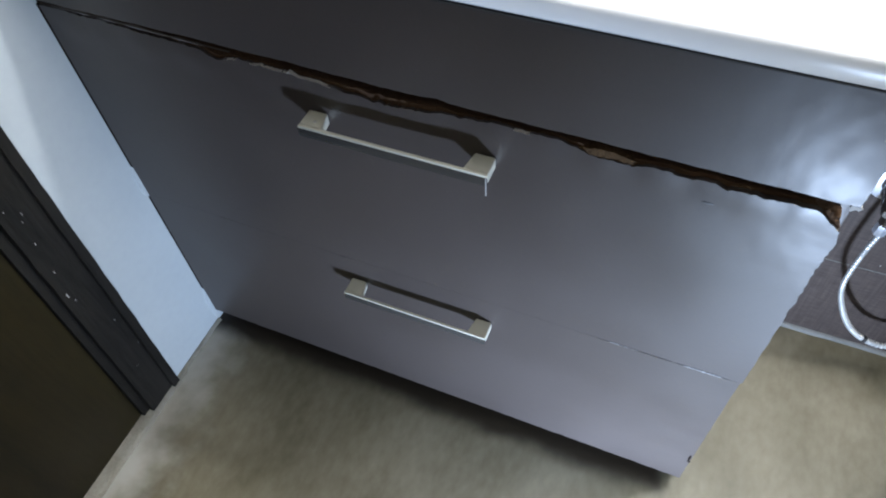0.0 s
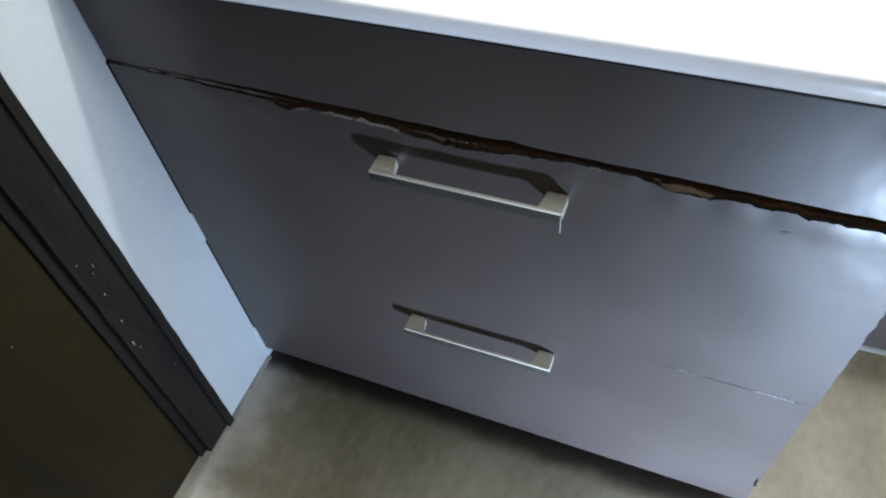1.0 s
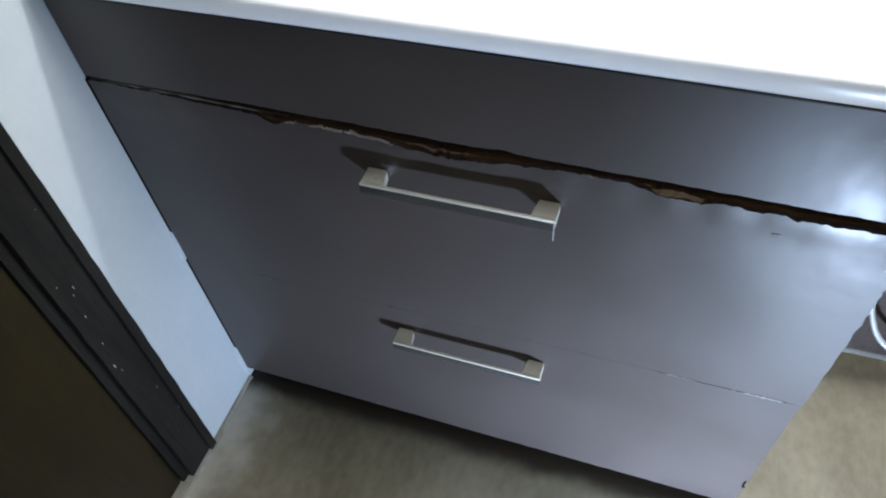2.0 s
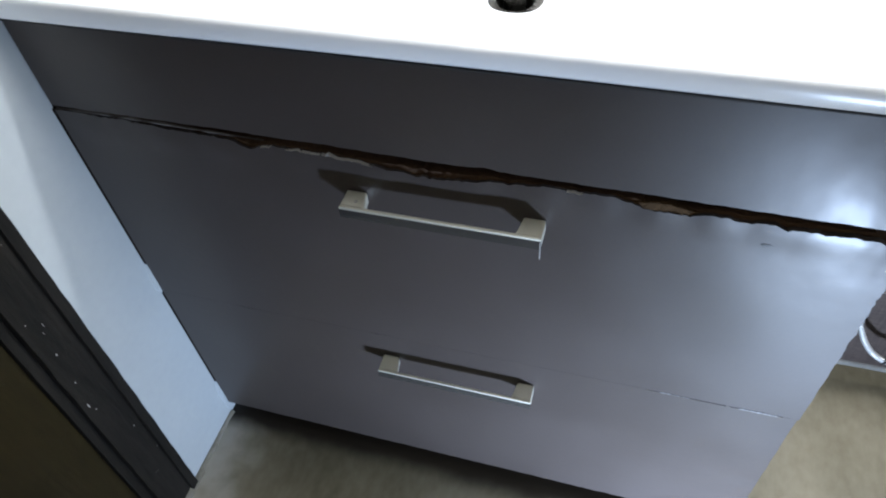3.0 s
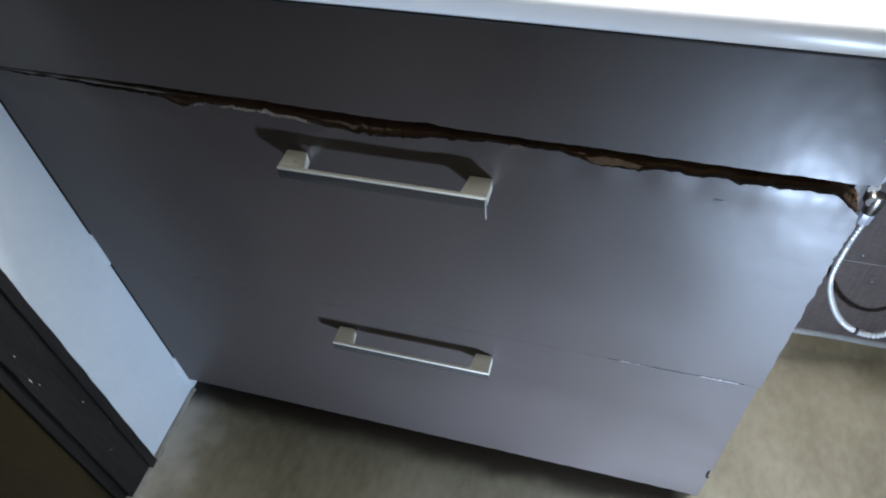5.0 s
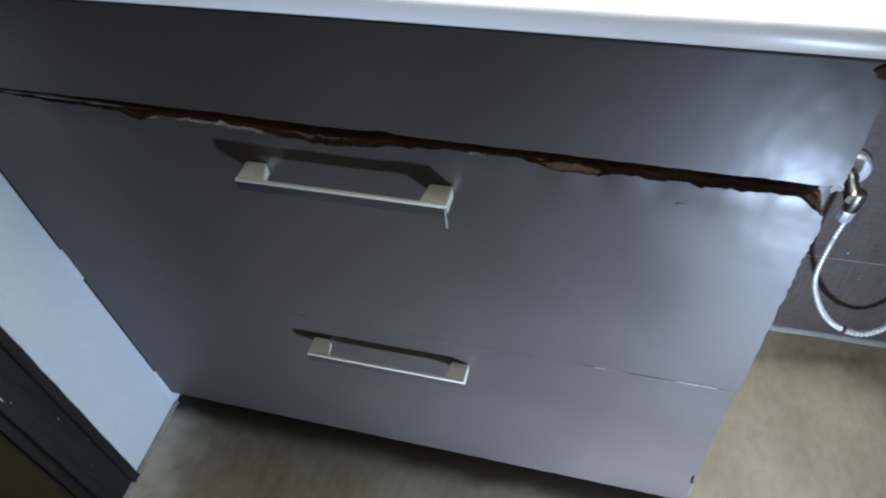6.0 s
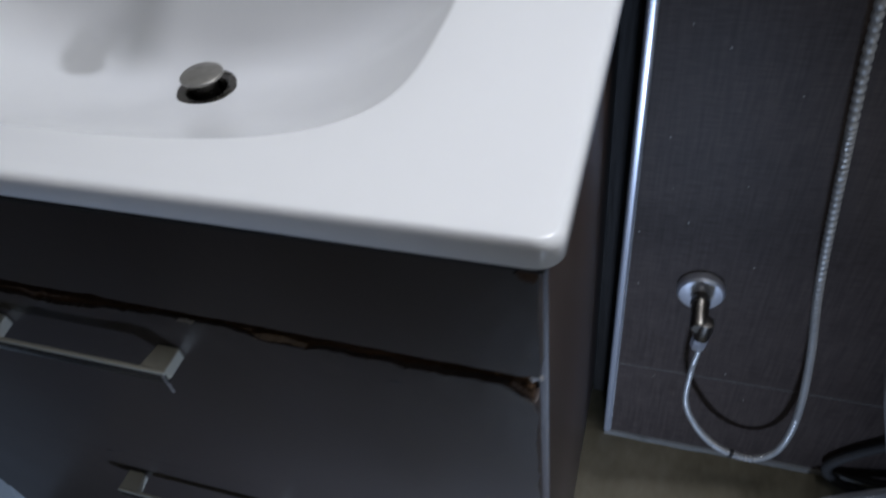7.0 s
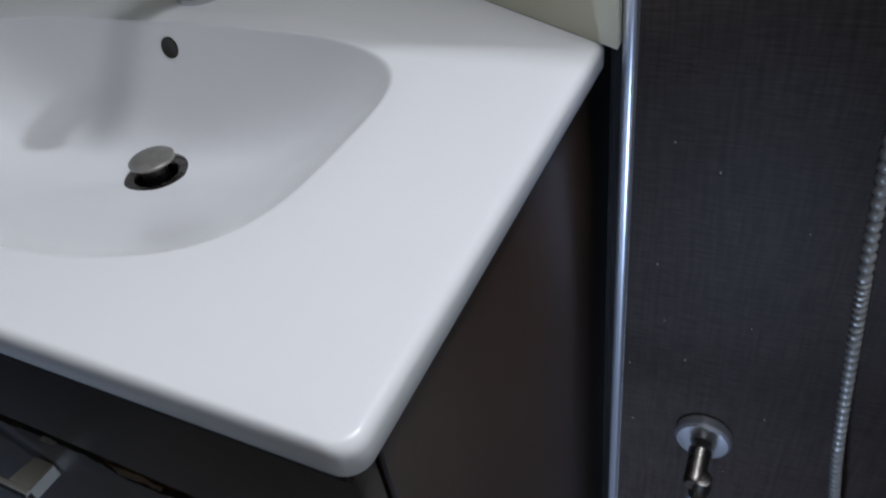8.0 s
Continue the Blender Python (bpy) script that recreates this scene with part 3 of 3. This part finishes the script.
def handle(parent, x, z):
    """Bow handle: two square feet joined by a thin upright front plate."""
    bm = bmesh.new()
    w, d, h = 0.105, 0.0275, 0.014
    for s in (-1, 1):
        c = x + s * (w - 0.011)
        made = bmesh.ops.create_cube(bm, size=1, matrix=Matrix.Translation((c, -d / 2 + 0.001, z - h / 2 + 0.0002))
                                     @ Matrix.Diagonal((0.0216, d - 0.004, h, 1)))
        for q in made["verts"]:
            if q.co.y < -d / 2 and (q.co.x - c) * s < 0:
                q.co.x -= s * 0.004
        bmesh.ops.bevel(bm, geom=list({e for q in made["verts"] for e in q.link_edges}), offset=0.0010, segments=2, affect="EDGES")
    box(bm, x - w, x + w, -d, -d + 0.0036, z - 0.0035, z, 0.0008)
    ob = part("handle", bm, NICKEL, parent, "brushed nickel bow handle", angle=25)
    part("front_plate", slab(x - w, x + w, -d - 0.0006, -d + 0.0020, z - h, z - 0.0030, 0.0002), DARK_PLATE, ob, "front face of the handle, near black for its dark reflection")


handle(upper, 0.003, 0.6320)
handle(lower, 0.0, 0.3160)

def blob(name, c, size, material, parent, label=""):
    bm = bmesh.new()
    bmesh.ops.create_icosphere(bm, subdivisions=2, radius=1)
    for q in bm.verts:
        q.co *= 1 + 0.35 * noise.noise(q.co * 1.7 + Vector(c) * 40)
    bmesh.ops.transform(bm, verts=bm.verts, matrix=Matrix.Translation(c) @ Matrix.Diagonal((*size, 1)))
    return part(name, bm, material, parent, label)


blob("dark_spot", (0.307, -0.0022, 0.6455), (0.0050, 0.0005, 0.0017), DARK_SPOT, upper, "small darker spot")
blob("flake", (0.4105, -0.0008, 0.118), (0.0014, 0.0022, 0.010), SHADE_AND_FLAKE, lower, "dark peeled flake at the panel edge")
part("pale_line", slab(0.1068, 0.1078, -0.0286, -0.0276, 0.6045, 0.6300, 0.0003), PALE_CHIP, upper, "thin pale upright line under the handle end")
blob("flake", (0.4118, -0.0012, 0.108), (0.0022, 0.0016, 0.003), SHADE_AND_FLAKE, lower)
blob("pale_dot", (-0.0865, -0.0165, 0.6325), (0.0020, 0.0022, 0.0010), PALE_CHIP, upper, "white dot on the handle foot")
# ---------------------------------------------------------------- washbasin
DX, DY, TOP = 0.021, 0.256, 0.828
RCX, RCY, RA, RB, RN = 0.012, 0.193, 0.294, 0.155, 3.7
OUT_X0, OUT_X1, OUT_Y0, OUT_Y1 = -0.4435, 0.434, -0.0125, 0.468
FLOOR_Z, BOWL = 0.7125, TOP - 0.7125


def rim_reach(a):
    c, s = math.cos(a), math.sin(a)
    lo, hi = 0.0, 1.0
    for _ in range(40):
        m = (lo + hi) / 2
        if abs((DX + m * c - RCX) / RA) ** RN + abs((DY + m * s - RCY) / RB) ** RN < 1:
            lo = m
        else:
            hi = m
    return lo


def inside(x, y):
    """Outline of the slab: a rectangle, rounded at the front, cut off at the back right."""
    if not (OUT_X0 < x < OUT_X1 and OUT_Y0 < y < OUT_Y1):
        return False
    r = 0.013
    for cx, sx in ((OUT_X0 + r, -1), (OUT_X1 - r, 1)):
        if (x - cx) * sx > 0 and y < OUT_Y0 + r and (x - cx) ** 2 + (y - OUT_Y0 - r) ** 2 > r * r:
            return False
    return (x - 0.434) * 0.50 + (y - 0.366) * 0.866 < 0.0


def out_reach(a):
    c, s = math.cos(a), math.sin(a)
    lo, hi = 0.0, 1.0
    for _ in range(40):
        m = (lo + hi) / 2
        lo, hi = (m, hi) if inside(DX + m * c, DY + m * s) else (lo, m)
    return lo


def steep(a):
    """How steeply the bowl's side stands: steep at the back, gentle towards the front."""
    return 1.85 + 2.7 * (0.5 + 0.5 * math.sin(a)) ** 2


def bowl_z(a, t):
    k = t ** steep(a)
    return FLOOR_Z + BOWL * (0.90 * k + 0.10 * t)


def basin_mesh():
    bm = bmesh.new()
    corners = [math.atan2(y - DY, x - DX) for x, y in ((OUT_X0, OUT_Y0), (OUT_X1, OUT_Y0), (OUT_X0, OUT_Y1), (OUT_X1, 0.366), (0.257, OUT_Y1))]
    angles = sorted({round(-math.pi + 2 * math.pi * i / 180, 5) for i in range(180)}
                    | {round(c + d, 5) for c in corners for d in (-0.03, -0.02, -0.012, -0.006, 0, 0.006, 0.012, 0.02, 0.03)})
    rows = []
    for a in angles:
        c, s, r, o = math.cos(a), math.sin(a), rim_reach(a), out_reach(a)
        r0 = 0.0315 / r
        line = []
        for i in range(31):
            t = r0 + (0.985 - r0) * i / 30
            line.append((r * t, bowl_z(a, t)))
        za = bowl_z(a, 0.985)
        for u in (0.25, 0.5, 0.75, 1.0):
            e = 1 - (1 - u) ** 2
            line.append((r * (0.985 + 0.025 * u), za + (TOP - za) * e))
        q = r * 1.01
        b = 0.0075
        for u in (0.3, 0.6, 0.85):
            line.append((q + (o - b - q) * u, TOP))
        for k in range(7):
            f = math.pi / 2 * k / 6
            line.append((o - b + b * math.sin(f), TOP - 0.0075 + 0.0075 * math.cos(f)))
        line.append((o - 0.0005, TOP - 0.020))
        line.append((o - 0.004, TOP - 0.0245))
        line.append((o - 0.012, TOP - 0.0245))
        line.append((r * 1.03 + 0.01 if r * 1.03 + 0.01 < o - 0.014 else o - 0.013, TOP - 0.0245))
        for t in (0.9, 0.7, 0.4):
            line.append((r * t + 0.006, bowl_z(a, t) - 0.012))
        line.append((0.0315, FLOOR_Z - 0.012))
        rows.append([bm.verts.new((DX + d * c, DY + d * s, z)) for d, z in line])
    n = len(rows)
    for i in range(n):
        a, b = rows[i], rows[(i + 1) % n]
        for k in range(len(a)):
            m = (k + 1) % len(a)
            bm.faces.new((a[k], b[k], b[m], a[m]))
    return bm


basin = base("washbasin", DX, DY, 0.8035, "glossy white ceramic washbasin top set on the vanity cabinet", "washbasin")


def own(bm):
    bmesh.ops.transform(bm, matrix=Matrix.Translation((-DX, -DY, -0.8035)), verts=bm.verts)
    return bm


part("bowl", own(basin_mesh()), CERAMIC, basin, angle=60)
# black strip in place of the contact shadow under the basin's front edge
part("edge_shadow", own(slab(-0.438, 0.424, -0.0108, -0.0045, 0.8013, 0.8034, 0.0006)), RUBBER_AND_SHADE, basin, "thin black strip put in for the shadow line under the basin edge")
at = Matrix.Translation((DX, DY, FLOOR_Z))
waste = part("drain", own(lathe([(0.0, -0.040), (0.020, -0.040), (0.0205, -0.003), (0.0225, 0.0015), (0.030, 0.0024), (0.0325, 0.0016), (0.0328, -0.002),
                                 (0.0315, -0.004)], at)), DULL_CHROME, basin, "dull chrome pop-up waste")
part("throat", own(lathe([(0.0, -0.030), (0.0196, -0.030), (0.0196, -0.003)], at)), INSIDE_SHADE, waste)
part("stem", own(lathe([(0.0, -0.030), (0.013, -0.030), (0.013, 0.012), (0.0, 0.012)], at @ Matrix.Translation((-0.001, 0, 0)), 24)), DULL_CHROME, waste)
part("cap", own(lathe([(0.0, 0.0055), (0.0195, 0.0055), (0.0212, 0.0068), (0.0212, 0.0088), (0.0195, 0.0103), (0.010, 0.0112), (0.0, 0.0114)],
                      at @ Matrix.Translation((-0.003, 0.004, 0.0075)) @ Matrix.Diagonal((1.06, 1.06, 1, 1)))), WORN, waste, "worn domed plug cap")

# overflow in the bowl's back: a near-black disc in place of a shaded hole
a_ov = math.atan2(0.345 - DY, 0.006 - DX)
t_ov = 0.945
r_ov = rim_reach(a_ov)
p0 = Vector((DX + r_ov * t_ov * math.cos(a_ov), DY + r_ov * t_ov * math.sin(a_ov), bowl_z(a_ov, t_ov)))
p1 = Vector((DX + r_ov * (t_ov + .02) * math.cos(a_ov), DY + r_ov * (t_ov + .02) * math.sin(a_ov), bowl_z(a_ov, t_ov + .02)))
tan = (p1 - p0).normalized()
out = tan.cross(Vector((1, 0, 0))).normalized()
out = -out if out.y > 0 else out
spot = Matrix.Translation(p0) @ out.to_track_quat("Z", "Y").to_matrix().to_4x4()
overflow = part("overflow", own(lathe([(0.0, 0.0012), (0.0088, 0.0014), (0.0095, 0.0018), (0.0105, 0.0012), (0.0108, -0.002)], spot, 28)), INSIDE_SHADE, basin,
                "near-black disc standing in for the shaded overflow opening")

# mixer tap behind the bowl
TX, TY = 0.002, 0.412
tap = base("basin_tap", TX, TY, TOP, "chrome single-lever basin tap on the washbasin deck", "tap")
part("body", lathe([(0.0, 0.0), (0.026, 0.0), (0.026, 0.006), (0.0225, 0.010), (0.0215, 0.075), (0.023, 0.095), (0.023, 0.118), (0.019, 0.126), (0.0, 0.128)],
                   Matrix.Identity(4), 32), CHROME, tap)
ln = spline([(0, -0.012, 0.062), (0, -0.055, 0.088), (0, -0.100, 0.098), (0, -0.132, 0.090), (0, -0.146, 0.072)], 0.006)
part("spout", tube(ln, lambda i: 0.0205 - 0.00012 * i, 16), CHROME, tap)
part("lever", tube(spline([(0, 0.004, 0.126), (0, -0.012, 0.142), (0, -0.05, 0.156), (0, -0.085, 0.164)], 0.006), lambda i: 0.0085 - 0.00018 * i, 12), CHROME, tap)

# ---------------------------------------------------------------- angle valve and hose on the tiled wall
VALX, VALZ, VALY = 0.5490, 0.3920, 0.303
valve = base("angle_valve", VALX, Y_BOX, VALZ, "chrome angle valve with round wall flange on dark tiles", "valve")
to_front = Matrix.Rotation(radians(90), 4, "X")
part("flange", lathe([(0.0, 0.0), (0.0285, 0.0), (0.0285, 0.010), (0.026, 0.0135), (0.016, 0.015), (0.0, 0.015)], to_front, 36), SATIN, valve, "round chrome wall flange")
part("body", lathe([(0.0, 0.004), (0.0105, 0.004), (0.0105, 0.022), (0.0118, 0.024), (0.0118, 0.028), (0.0105, 0.030), (0.0105, 0.063), (0.008, 0.067), (0.0, 0.067)],
                   to_front, 28), DULL_CHROME, valve, "tarnished valve body")
down = Matrix.Translation((0.007, VALY - Y_BOX, 0)) @ Matrix.Rotation(radians(180), 4, "X") @ Matrix.Rotation(radians(-4), 4, "Y")
part("outlet", lathe([(0.0, -0.009), (0.0095, -0.007), (0.0108, 0.002), (0.0104, 0.014), (0.0095, 0.024), (0.0, 0.024)], down, 24), DULL_CHROME, valve)
part("nut", lathe([(0.0, 0.024), (0.0092, 0.024), (0.0100, 0.027), (0.0096, 0.042), (0.0070, 0.046), (0.0, 0.046)], down, 8), SATIN, valve, "bright chrome hose nut")

hose_pts = [(0.556, 0.303, 0.346), (0.553, 0.303, 0.296), (0.5552, 0.302, 0.2245), (0.5744, 0.304, 0.1683), (0.6045, 0.308, 0.1187), (0.6385, 0.311, 0.0922),
            (0.6706, 0.311, 0.0934), (0.6928, 0.311, 0.1319), (0.6971, 0.312, 0.2153), (0.6843, 0.315, 0.337), (0.6619, 0.319, 0.4739), (0.6425, 0.323, 0.641),
            (0.633, 0.33, 0.74), (0.626, 0.332, 0.84), (0.624, 0.34, 0.96), (0.624, 0.352, 1.01), (0.624, 0.362, 1.02)]
line = spline(hose_pts, 0.0017)
hose = base("shower_hose", 0.556, 0.303, 0.346, "thin ribbed grey metal hose hanging in a loop from the valve", "hose")
off = Vector((0.556, 0.303, 0.346))
part("tube", tube([q - off for q in line], lambda i: (0.0036 if i % 3 == 0 else 0.0052) * (0.78 + 0.22 * ease((i - 50) / 60)), 12), HOSE, hose, angle=30)
k = min(range(len(line)), key=lambda i: (line[i] - Vector((0.634, 0.311, 0.094))).length)
part("tie", tube([line[k - 1] - off, line[k] - off, line[k + 1] - off], lambda i: 0.0068, 12), RUBBER_AND_SHADE, hose, "black tie round the hose")

# ---------------------------------------------------------------- toilet and things on the floor
toilet = base("toilet", 0.965, Y_BOX, 0, "white wall-hung ceramic toilet bowl on the tiled wall", "toilet")
bm = bmesh.new()
rows = []
for j, (z, sc, yo) in enumerate(((0.075, 0.35, 0.05), (0.085, 0.52, 0.04), (0.13, 0.66, 0.03), (0.20, 0.80, 0.015), (0.28, 0.93, 0.0), (0.35, 1.0, 0.0), (0.395, 1.0, 0.0), (0.405, 0.97, 0.0))):
    row = []
    for i in range(40):
        a = 2 * math.pi * i / 40
        x, y = math.cos(a), math.sin(a)
        yy = -0.10 + 0.33 * y * sc
        row.append(bm.verts.new((0.20 * sc * math.copysign(abs(x) ** 0.8, x), min(-0.001, yy + yo * 0.5), z)))
    rows.append(row)
for a, b in zip(rows, rows[1:]):
    for i in range(40):
        bm.faces.new((a[i], a[(i + 1) % 40], b[(i + 1) % 40], b[i]))
bm.faces.new(rows[0][::-1])
bm.faces.new(rows[-1])
part("bowl", bm, CERAMIC, toilet, angle=50)


def seat_outline(sc, n=44):
    """Plan of the seat: x across, d forward from the hinge."""
    pts = []
    for i in range(n):
        a = 2 * math.pi * i / n
        c, q = math.cos(a), math.sin(a)
        pts.append((0.202 * sc * math.copysign(abs(c) ** 0.75, c), 0.195 + 0.215 * sc * math.copysign(abs(q) ** 0.85, q)))
    return pts


def plate(levels, m):
    bm = bmesh.new()
    rows = [[bm.verts.new(m @ Vector((x, -d, z))) for x, d in seat_outline(sc)] for z, sc in levels]
    for a, b in zip(rows, rows[1:]):
        for i in range(len(a)):
            bm.faces.new((a[i], a[(i + 1) % len(a)], b[(i + 1) % len(a)], b[i]))
    bm.faces.new(rows[0][::-1])
    bm.faces.new(rows[-1])
    return bm


hinge = Matrix.Translation((0, -0.065, 0.436))
part("seat", plate(((-0.028, 0.97), (-0.026, 1.0), (-0.010, 1.0), (-0.005, 0.97)), hinge), CERAMIC, toilet, "white toilet seat")
# lid out of view, raised to cast a rounded shadow on the floor
part("lid", plate(((0.0, 0.97), (0.002, 1.0), (0.012, 1.0), (0.018, 0.96)), hinge @ Matrix.Rotation(radians(-96), 4, "X")), CERAMIC, toilet,
     "raised white toilet lid on the wall, unseen, added for its floor shadow")

# white tapered handle by the wall, far end lifted to fit camera's view
bm = bmesh.new()
rows = []
for i in range(33):
    u = (i / 32) ** 1.6
    c = Vector((0.754 + 0.19 * u, 0.288 + 0.075 * u * (1 - 0.35 * u), 0))
    tip = math.sqrt(max(0.02, 1 - (1 - min(1, u / 0.12)) ** 2))
    w = 0.0125 * tip * (1 + .2 * u)
    hgt, lift = 0.022 * (0.35 + 0.65 * tip), 0.045 * u
    rows.append([bm.verts.new((c.x, c.y + dy * w, lift + z * hgt)) for dy, z in ((-1, 0.0), (-1.05, 0.5), (-0.8, 0.95), (0, 1.05), (0.8, 0.95), (1, 0.5), (1, 0.0))])
for a, b in zip(rows, rows[1:]):
    for k in range(7):
        bm.faces.new((a[k], a[(k + 1) % 7], b[(k + 1) % 7], b[k]))
bm.faces.new(rows[0])
bm.faces.new(rows[-1])
tagged(part("brush_handle", bm, CERAMIC, angle=60), "white plastic tapered handle rising from the floor by the wall", "brush handle")

# black tube put in for a looped shadow on the foot of the wall
ln = spline([(1.02, 0.348, 0.225), (0.93, 0.348, 0.200), (0.855, 0.348, 0.150), (0.800, 0.348, 0.090), (0.779, 0.346, 0.040), (0.82, 0.340, 0.011), (0.92, 0.335, 0.010), (1.02, 0.335, 0.010)], 0.006)
tagged(part("loop_shadow", tube(ln, lambda i: 0.0075, 12), RUBBER_AND_SHADE), "black tube standing in for a looped shadow on the tiled wall", "hose")

# holder of the wall lamp
lamp = base("wall_lamp", 1.0, Y_BACK, 2.3, "small white batten lamp holder high on the wall", "lamp")
part("holder", lathe([(0.0, 0.0), (0.045, 0.0), (0.045, 0.012), (0.022, 0.016), (0.0, 0.016)], to_front, 28), CEILING, lamp)

# unseen housing added round the overhead fill light
fitting = base("fill_housing", 0.70, 0.13, H_ROOM, "unseen round white housing added round the overhead fill light", "lamp")
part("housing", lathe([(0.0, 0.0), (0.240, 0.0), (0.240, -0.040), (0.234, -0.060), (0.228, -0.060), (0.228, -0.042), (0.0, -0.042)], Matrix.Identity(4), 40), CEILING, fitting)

# ---------------------------------------------------------------- wall tiles
tile_mesh = {}
for x0, x1 in ((X_BOX + 0.005, 1.060), (1.062, 1.665)):
    for z0, z1 in ((0.006, 0.2), (0.2016, H_BOX)):
        w, h = x1 - x0, z1 - z0
        key = (round(w, 4), round(h, 4))
        if key not in tile_mesh:
            bm = slab(0, w, 0, 0.0095, 0, h, 0.0008, 1)
            me = bpy.data.meshes.new("tile")
            bm.to_mesh(me)
            bm.free()
            me.materials.append(TILE)
            tile_mesh[key] = me
        t = new("tile", tile_mesh[key])
        t.location = (x0, Y_BOX, z0)
        t.parent = box_wall

part("grout_line", slab(X_BOX + 0.006, 1.664, Y_BOX + 0.0006, Y_BOX + 0.006, 0.1998, 0.2018, 0.0002, 1), GROUT, box_wall, "pale grout line")

# pale specks of paint on the tiles
random.seed(9)
spots = [(0.513, 0.186), (0.528, 0.727), (0.486, 0.62), (0.497, 0.55), (0.52, 0.50), (0.60, 0.68), (0.575, 0.33)]
spots += [(random.uniform(0.465, 0.66), random.uniform(0.1, 0.85)) for _ in range(9)]
for x, z in spots:
    bm = bmesh.new()
    bmesh.ops.create_icosphere(bm, subdivisions=1, radius=1)
    r = random.uniform(0.0004, 0.0009)
    bmesh.ops.transform(bm, verts=bm.verts, matrix=Matrix.Translation((x, Y_BOX - 0.0001, z)) @ Matrix.Diagonal((r, 0.0004, r * random.uniform(1, 2.6), 1)))
    part("paint_speck", bm, PALE_CHIP, box_wall)
